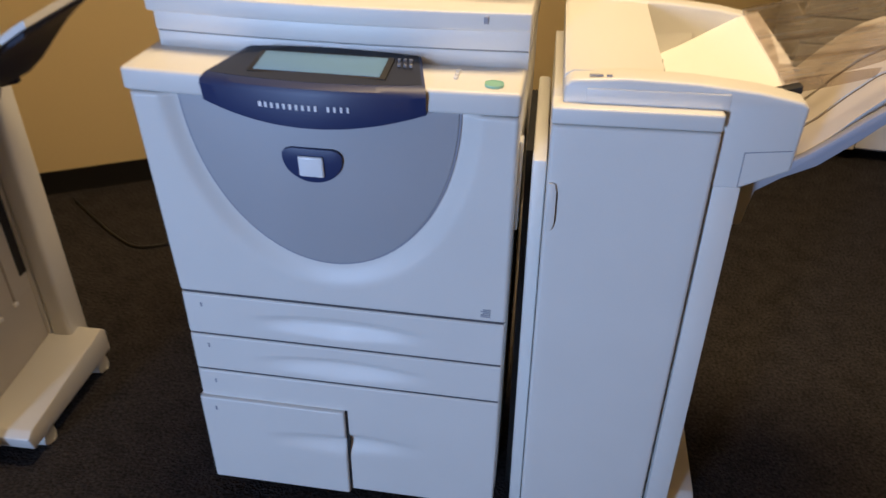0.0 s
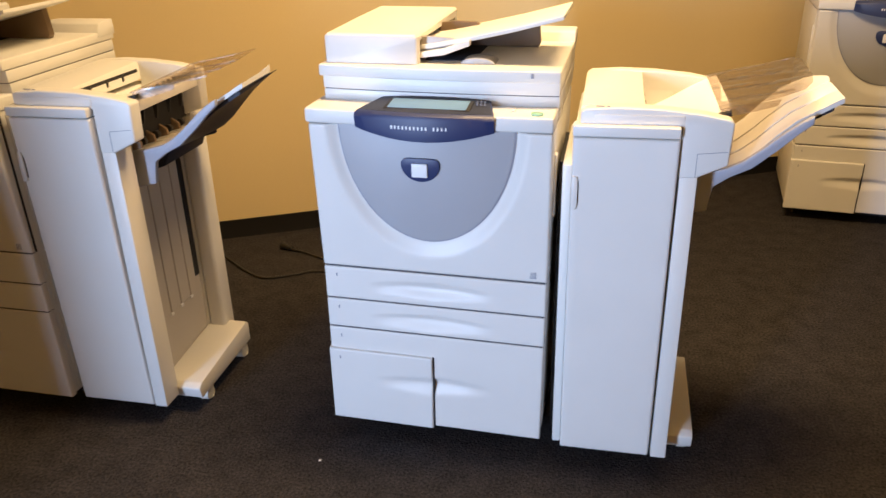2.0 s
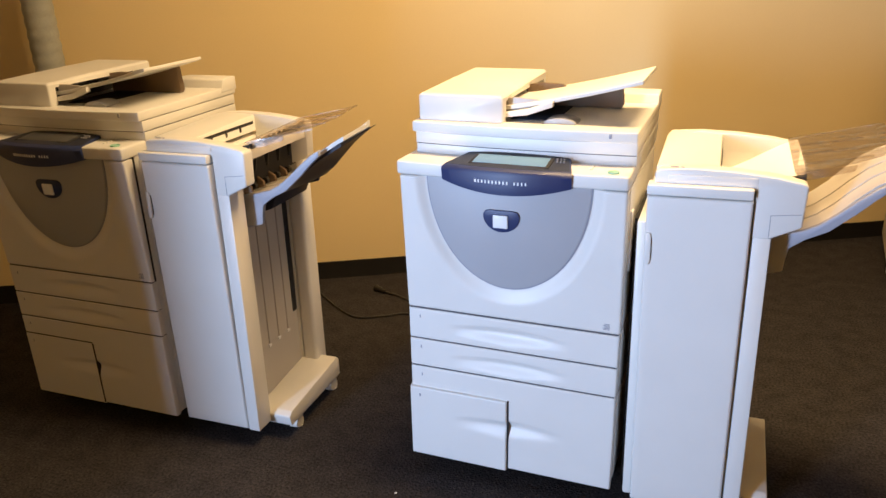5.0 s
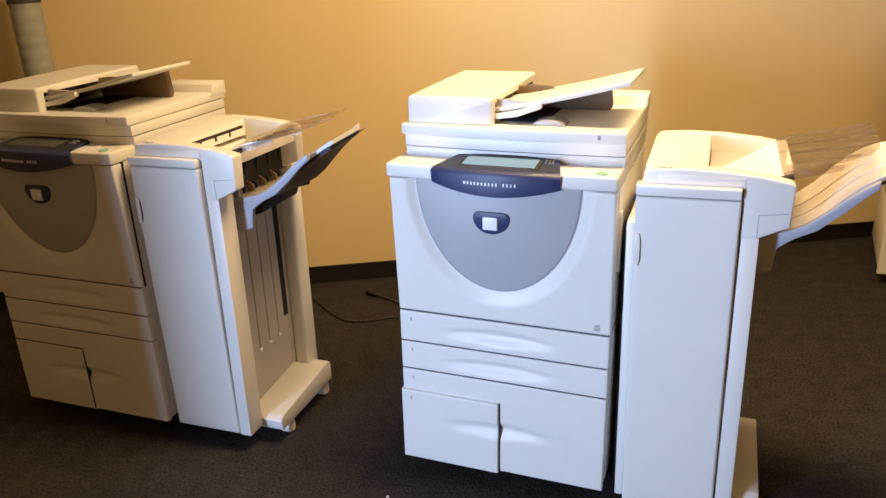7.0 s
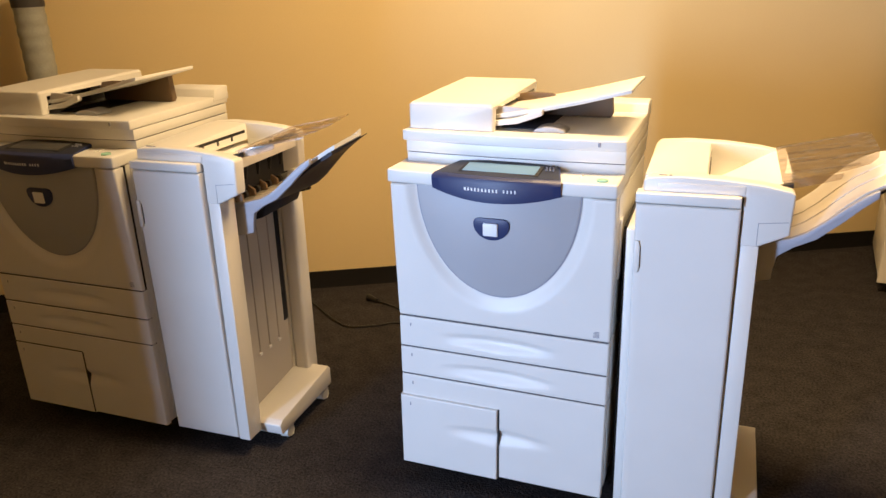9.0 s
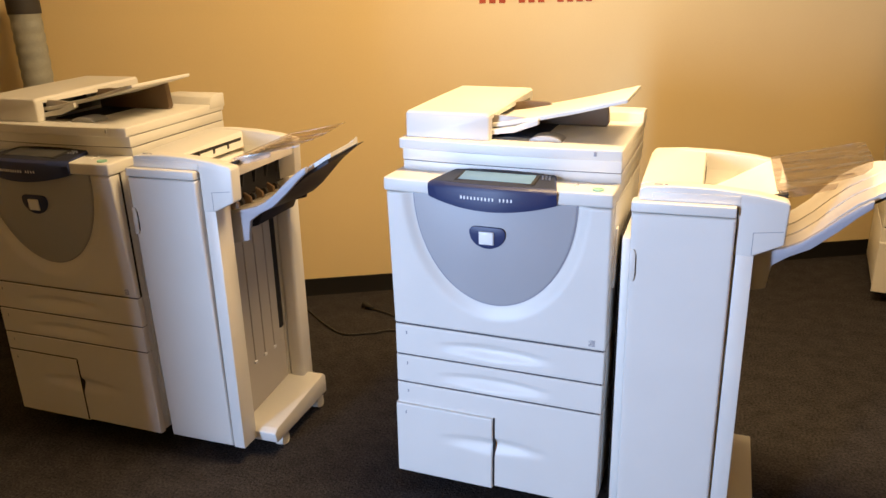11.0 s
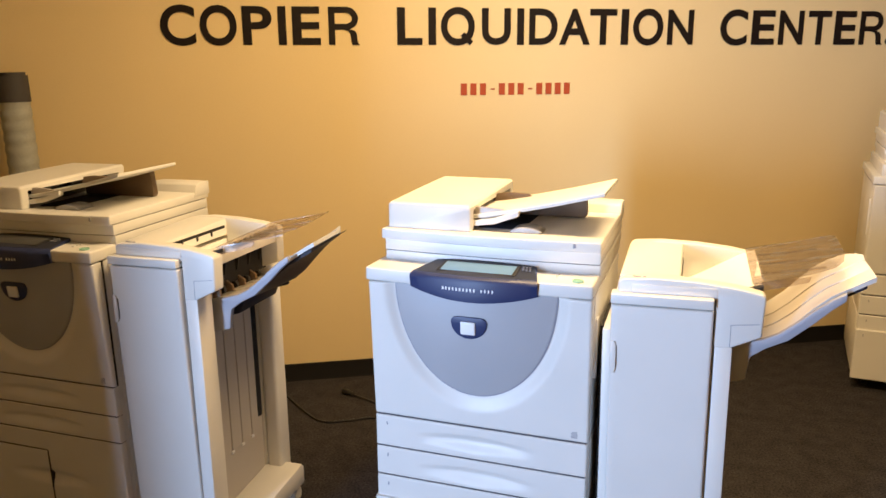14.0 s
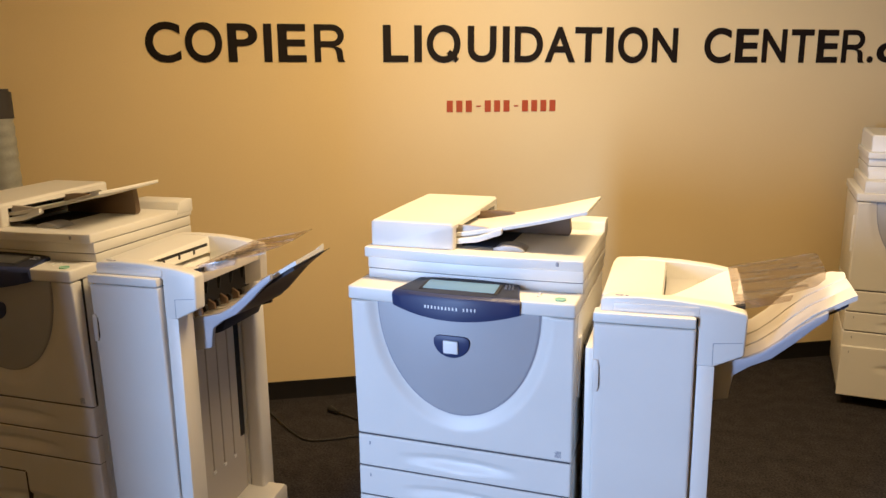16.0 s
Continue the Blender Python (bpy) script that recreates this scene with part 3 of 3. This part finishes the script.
        rings.append([(u, 0.352, v - 0.004), (u, 0.352, v + 0.006 * lift), (u, 0.10, v + 0.75 * twist), (u, 0.012 + 0.018 * lift, v - 0.012 * lift + twist), (u, 0.012 + 0.018 * lift, v - 0.016 * lift - 0.004 + twist), (u, 0.10, v - 0.004 + 0.75 * twist)])
    part("top_tray", loft(rings), PAPER, f, "glossy white curved delivery tray")
    # Near-black wedge standing in for the shadow below the lifted tray edge.
    part("curl_gap", prism([(0.980, 1.0175), (1.037, 1.0320), (1.037, 1.0215), (0.990, 1.0150)], "y", 0.0125, 0.032), GAP, f, "dark wedge for the shadow under the curled tray edge")
    part("well_back", box(0.842, 0.9285, 0.352, 0.392, 0.93, 1.004), SHELL, f)
    part("well_floor", box(0.842, 0.93, 0.012, 0.352, 0.935, 0.945), SHELL, f)
    part("delivery_rail", prism([(1.0, 0.984), (1.034, 0.984), (1.030, 1.010), (1.0, 1.016)], "y", 0.012, 0.352, 0.003), SHELL, f)
    teeth = bmesh.new()
    for k in range(9):
        box(1.034, 1.043, 0.07 + 0.030 * k, 0.080 + 0.030 * k, 1.034, 1.039, 0.001, teeth)
    part("comb", teeth, SHELL, f, "row of cream comb teeth")
    part("exit_opening", box(0.930, 0.975, 0.012, 0.375, 0.888, 0.985), GAP, f, "dark exit opening")
    for y in (0.06, 0.13, 0.20, 0.27):
        # Cream guides, coloured in the darkened taupe.
        g = part("exit_guide", prism([(0.972, 0.865), (1.000, 0.872), (0.998, 0.890), (0.972, 0.905)], "y", y - 0.005, y + 0.005, 0.001), SHADED_TAUPE, f, "paper guide in darkened taupe")
        part("roller", rod((0.990, y + 0.018, 0.885), (0.990, y + 0.030, 0.885), 0.011, 14), RUBBER, g, "black exit roller")
        part("finger", prism([(0.990, 0.986), (1.008, 0.986), (0.998, 0.932), (0.992, 0.932)], "y", y + 0.03, y + 0.036), RUBBER, g)
    # clear extension over the well
    ext = []
    for x, y0, y1, z in ((1.012, 0.006, 0.345, 1.038), (1.04, 0.006, 0.348, 1.046), (1.07, 0.010, 0.350, 1.054), (1.115, 0.020, 0.354, 1.067), (1.155, 0.036, 0.356, 1.079), (1.205, 0.064, 0.356, 1.092), (1.228, 0.104, 0.346, 1.100), (1.240, 0.170, 0.326, 1.104)):
        z -= 0.014 * smooth((x - 1.0) / 0.2)
        ext.append([(x, y0, z - 0.006), (x, y1, z + 0.006), (x, y1, z + 0.009), (x, y0, z - 0.003)])
    sheet = part("clear_extension", loft(ext), CLEAR, f, "smoky clear plastic tray extension")
    for y in (0.10, 0.19, 0.28):
        rib = []
        for x, z in ((1.040, 1.046), (1.06, 1.050), (1.11, 1.064), (1.15, 1.074), (1.19, 1.085)):
            z += 0.012 * (y - 0.19) / 0.3 - 0.014 * smooth((x - 1.0) / 0.2)
            rib.append([(x, y, z - 0.008), (x, y, z - 0.0035), (x, y + 0.010, z - 0.0035), (x, y + 0.010, z - 0.008)])
        part("rib", loft(rib), CLEAR, sheet)
    part("lip", prism([(1.015, 1.033), (1.07, 1.044), (1.145, 1.058), (1.140, 1.044), (1.10, 1.032), (1.06, 1.021), (1.02, 1.012)], "y", 0.012, 0.015), CLEAR, sheet)
    # the large output tray with its swept side cheek
    up = [(0.950, 0.855), (1.000, 0.864), (1.050, 0.877), (1.087, 0.896), (1.125, 0.926), (1.165, 0.962), (1.205, 0.994), (1.235, 1.012)]
    low = [(1.235, 0.992), (1.205, 0.967), (1.166, 0.928), (1.110, 0.879), (1.060, 0.854), (1.024, 0.828), (1.018, 0.797), (1.014, 0.764), (0.940, 0.746), (0.934, 0.838), (0.934, 0.850)]
    tray = new("output_tray")
    tray.parent = f
    part("tray_cheek", prism(up + low, "y", 0.048, 0.066, 0.004), TRAY, tray, "blue-grey swept tray cheek")
    # Rear cheek coloured charcoal for the shade there; its own colour is unseen.
    part("tray_cheek", prism([(0.950, 0.855), (1.00, 0.864), (1.06, 0.880), (1.06, 0.83), (0.950, 0.80)], "y", 0.345, 0.36, 0.004), CHARCOAL, tray)
    rings = []
    for u, v in up + [(1.262, 1.028), (1.280, 1.039), (1.294, 1.047), (1.302, 1.051)]:
        s = smooth((u - 1.10) / 0.12)
        end = smooth((u - 1.20) / 0.09)
        y0, y1, lift = 0.066 + 0.022 * s, 0.352 + 0.01 * s - 0.095 * max(0.0, (u - 1.24) / 0.062) ** 2.2, 0.012 * s
        rings.append([(u, y0, v - 0.016), (u, y0, v - 0.003), (u, y0 + 0.07, v), (u, y0 + 0.072, v - 0.007 * (1 - end)), (u, y0 + 0.076, v - 0.007 * (1 - end)), (u, y0 + 0.078, v + 0.001),
                      (u, y0 + 0.15, v + 0.003), (u, y0 + 0.152, v - 0.005 * (1 - end)), (u, y0 + 0.156, v - 0.005 * (1 - end)), (u, y0 + 0.158, v + 0.004), (u, y1, v + lift), (u, y1, v - 0.010)])
    # Dark strips along the tray's two grooves, for the shade in them.
    for o in (0.0715, 0.1515):
        line = []
        for u, v in up:
            y0 = 0.066 + 0.022 * smooth((u - 1.10) / 0.12) + o
            line.append([(u, y0, v - 0.006), (u, y0, v - 0.0015 + 0.04 * (o - 0.07)), (u, y0 + 0.005, v - 0.0015 + 0.04 * (o - 0.07)), (u, y0 + 0.005, v - 0.006)])
        part("groove", loft(line), GROOVE_SHADE, tray)
    part("tray_floor", loft(rings), SHELL, tray, "cream ribbed tray surface")
    under = []
    for u, v in up[1:] + [(1.262, 1.028), (1.286, 1.042)]:
        yf = 0.070 + 0.030 * smooth((u - 1.08) / 0.12)
        under.append([(u, yf, v - 0.028), (u, yf, v - 0.0165), (u, 0.358, v - 0.0105), (u, 0.358, v - 0.012 - 0.030 * (1 - smooth((u - 1.1) / 0.19)))])
    part("tray_underside", loft(under), CHARCOAL, tray, "dark blue tray underside")
    part("tray_bracket", prism([(0.945, 0.845), (1.05, 0.865), (1.02, 0.80), (0.945, 0.775)], "y", 0.10, 0.33, 0.004), CHARCOAL, tray)
    tray.location.y = 0.024
    stretch(f, [(head, 0.010), (sheet, 0.022)])
    return f


main = copier()
main.matrix_basis = pose(-0.722, 1.080, 0, 0, 0, -1.2)
tagged(main, "off-white office copier with navy control panel, bright in daylight", "copier", "office copiers")
side = copy_thing(main, pose(-2.224, 0.996, 0, 0.9, -0.5, -0.5))
tagged(side, "off-white office copier in shade beside its docked finisher", "copier")
# The side copier's display takes the glass coloured as in shade.
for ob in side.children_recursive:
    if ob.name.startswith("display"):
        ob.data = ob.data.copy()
        ob.data.materials[0] = LCD_SHADED
        tagged(ob, "display glass darkened for the shade on this copier")
for ob in side.children:  # its bottom drawer is shut flush
    if ob.name.startswith("drawer") and min(v.co.y for v in ob.data.vertices) < -0.009:
        ob.location += Vector((0.003, 0.009, 0))
        tagged(ob, "bottom paper drawer shut flush")
        # A dark bar drawn for the shaded gap above the shut drawer.
        part("gap_liner", box(0.0, 0.312, -0.0108, -0.006, 0.3070, 0.3105), GAP, ob)
far = copy_thing(main, pose(0.962, 3.170, 0, 0, 0, -6) @ Matrix.Scale(1.04, 4))
tagged(far, "off-white office copier with no finisher near the ochre wall", "copier")
for ob in far.children:  # this one carries a taller scanner head
    if ob.name.split(".")[0] in ("scanner", "platen_cover") or (ob.name.startswith("gap_liner") and max(v.co.z for v in ob.data.vertices) > 1.05):
        ob.location += Vector((0.026, 0, 0.085))
part("deck_riser", box(0.022, 0.634, -0.020, 0.56, 1.036, 1.092, 0.005), SHELL, far)
part("scanner_base", box(0.040, 0.634, 0.078, 0.56, 1.090, 1.132, 0.003), SHELL, far)
fin = finisher()
fin.matrix_basis = pose(-0.702, 1.070, -0.003, 0, -0.7, 0) @ Matrix.Diagonal((1, 1, 1.003, 1))
tagged(fin, "tall off-white finisher with cream output tray beside the copier", "finisher", "copier finishers")
fin_side = copy_thing(fin, pose(-2.232, 1.025, 0, 0, -0.4, 0.3))
tagged(fin_side, "tall off-white finisher with open exit side and grey tray", "finisher")

# ---- lettering on the far wall ----
LETTERS = (("C", -0.492, -0.337), ("O", -0.318, -0.152), ("P", -0.127, 0.008), ("I", 0.036, 0.073), ("E", 0.101, 0.232), ("R", 0.270, 0.416),
           ("L", 0.597, 0.720), ("I", 0.750, 0.787), ("Q", 0.811, 0.980), ("U", 1.016, 1.162), ("I", 1.195, 1.230), ("D", 1.257, 1.404),
           ("A", 1.414, 1.576), ("T", 1.574, 1.717), ("I", 1.742, 1.781), ("O", 1.806, 1.970), ("N", 1.995, 2.137),
           ("C", 2.289, 2.442), ("E", 2.470, 2.601), ("N", 2.626, 2.768), ("T", 2.795, 2.930),
           ("E", 2.955, 3.082), ("R", 3.107, 3.250), (".", 3.268, 3.304), ("c", 3.326, 3.455))


def letter_r():
    """A block R in a unit square: stem, two bars, a half-ring bowl and a leg that bends down."""
    bm = bmesh.new()
    for a, b, c, d in ((0, 0.205, 0, 1), (0.205, 0.56, 0.845, 1), (0.205, 0.56, 0.40, 0.555)):
        bm.faces.new([bm.verts.new(p) for p in ((a, c, 0), (b, c, 0), (b, d, 0), (a, d, 0))])
    turns = [radians(90 - 180 * i / 16) for i in range(17)]
    outer = [bm.verts.new((0.56 + 0.40 * math.cos(a), 0.70 + 0.30 * math.sin(a), 0)) for a in turns]
    inner = [bm.verts.new((0.56 + 0.20 * math.cos(a), 0.70 + 0.145 * math.sin(a), 0)) for a in turns]
    for i in range(16):
        bm.faces.new((outer[i], inner[i], inner[i + 1], outer[i + 1]))
    left = [(0.46, 0.399), (0.62, 0.372), (0.69, 0.31), (0.715, 0.20), (0.725, 0.08), (0.765, 0.0)]
    right = [(0.70, 0.412), (0.84, 0.375), (0.90, 0.31), (0.92, 0.20), (0.93, 0.08), (1.0, 0.0)]
    legs = [[bm.verts.new((*p, 0)) for p in side_pts] for side_pts in (left, right)]
    for i in range(5):
        bm.faces.new((legs[0][i], legs[0][i + 1], legs[1][i + 1], legs[1][i]))
    return bm


sign = new("wall_lettering")
sign.matrix_basis = WALL
tagged(sign, "large black vinyl block lettering on the ochre wall", "lettering")
for ch, x0, x1 in LETTERS:
    if ch == "R":
        bm = letter_r()
    else:
        cu = bpy.data.curves.new("letter", "FONT")
        cu.body, cu.offset, cu.extrude, cu.resolution_u = "O" if ch == "Q" else ch, 0.022, 0.0, 6
        tmp = new("tmp", cu)
        me = bpy.data.meshes.new_from_object(tmp)
        bpy.data.objects.remove(tmp)
        bm = bmesh.new()
        bm.from_mesh(me)
    xs, ys = [v.co.x for v in bm.verts], [v.co.y for v in bm.verts]
    tall = {".": 0.036, "c": 0.110}.get(ch, 0.174) + (0.008 if ch in "COQ" else 0)
    low = 1.692 - (0.004 if ch in "COQ" else 0)
    for v in bm.verts:
        u, w = (v.co.x - min(xs)) / (max(xs) - min(xs)), (v.co.y - min(ys)) / (max(ys) - min(ys))
        v.co = (x0 + (x1 - x0) * u, 0.0, low + tall * w)
    made = bmesh.ops.extrude_face_region(bm, geom=list(bm.faces))
    for g in made["geom"]:
        if isinstance(g, bmesh.types.BMVert):
            g.co.y = -0.004
    bmesh.ops.recalc_face_normals(bm, faces=bm.faces)
    if ch == "Q":
        tail = [(x0 + (x1 - x0) * u, low + tall * w) for u, w in ((0.58, 0.25), (0.69, 0.35), (0.95, 0.11), (0.85, 0.01))]
        prism(tail, "y", -0.0052, -0.001, 0, bm)
    part("letter", bm, LETTER, sign)
notice = new("wall_marking")
notice.matrix_basis = WALL
tagged(notice, "short line of small red marks on the ochre wall", "marking")
x = 0.910
for ch in "xxx-xxx-xxxx":
    if ch == "x":
        part("bar", box(x, x + 0.031, -0.003, 0.0, 1.449, 1.506), RED, notice)
    else:
        part("bar", box(x + 0.006, x + 0.028, -0.003, 0.0, 1.474, 1.481), RED, notice)
    x += 0.0488

# ---- small things ----
# wrapped tube standing behind the shaded copier
pole = new("wrapped_tube")
pole.matrix_basis = WALL @ pose(-1.064, -0.18, 0, 0, -1.0, 0)
rings = []
for k in range(121):
    z = 0.002 + 1.458 * k / 120
    r = 0.063 - 0.004 * abs(math.sin(math.pi * z / 0.052)) ** 6
    rings.append([(r * math.cos(a * math.tau / 24), r * math.sin(a * math.tau / 24), z + 0.010 * math.sin(a * math.tau / 24)) for a in range(24)])
part("tube", loft(rings), WRAP, pole)
bm = rod((0, 0, 1.453), (0, 0, 1.558), 0.066, 24, 0.003)
rod((0.008, 0, 1.555), (0.008, 0, 1.571), 0.050, 20, 0.003, bm)
part("cap", bm, CAP, pole, "dark grey end cap")
tagged(pole, "pale wrapped tube with a dark cap standing by the wall", "tube")

cord = part("extension_cable", tube([(-1.78, 2.30, 0.006), (-1.655, 2.198, 0.006), (-1.508, 2.085, 0.006), (-1.393, 2.03, 0.006), (-1.274, 2.083, 0.006), (-1.182, 2.136, 0.006), (-0.95, 2.1, 0.006), (-0.62, 1.8, 0.006)], 0.005), CORD)
tagged(cord, "black cable lying in a loop on the carpet", "cable")
lead = new("power_lead")
part("lead", tube([(-1.40, 2.335, 0.012), (-1.316, 2.318, 0.006), (-1.242, 2.284, 0.006), (-1.1, 2.22, 0.006), (-0.8, 2.05, 0.006), (-0.45, 1.75, 0.006)], 0.005), CORD, lead)
part("plug", rod((-1.440, 2.352, 0.018), (-1.385, 2.332, 0.014), 0.017, 12, 0.003, None, 0.008), CORD, lead, "black moulded plug")
tagged(lead, "black power lead with its plug loose on the carpet", "power lead")
scrap = part("paper_scrap", prism([(-0.004, -0.003), (0.003, -0.004), (0.005, 0.002), (-0.002, 0.004)], "z", 0.0, 0.002), PAPER)
scrap.matrix_basis = pose(-0.726, 0.925, 0.001, 0, 0, 20)
tagged(scrap, "tiny white paper scrap on the dark carpet", "paper scrap")
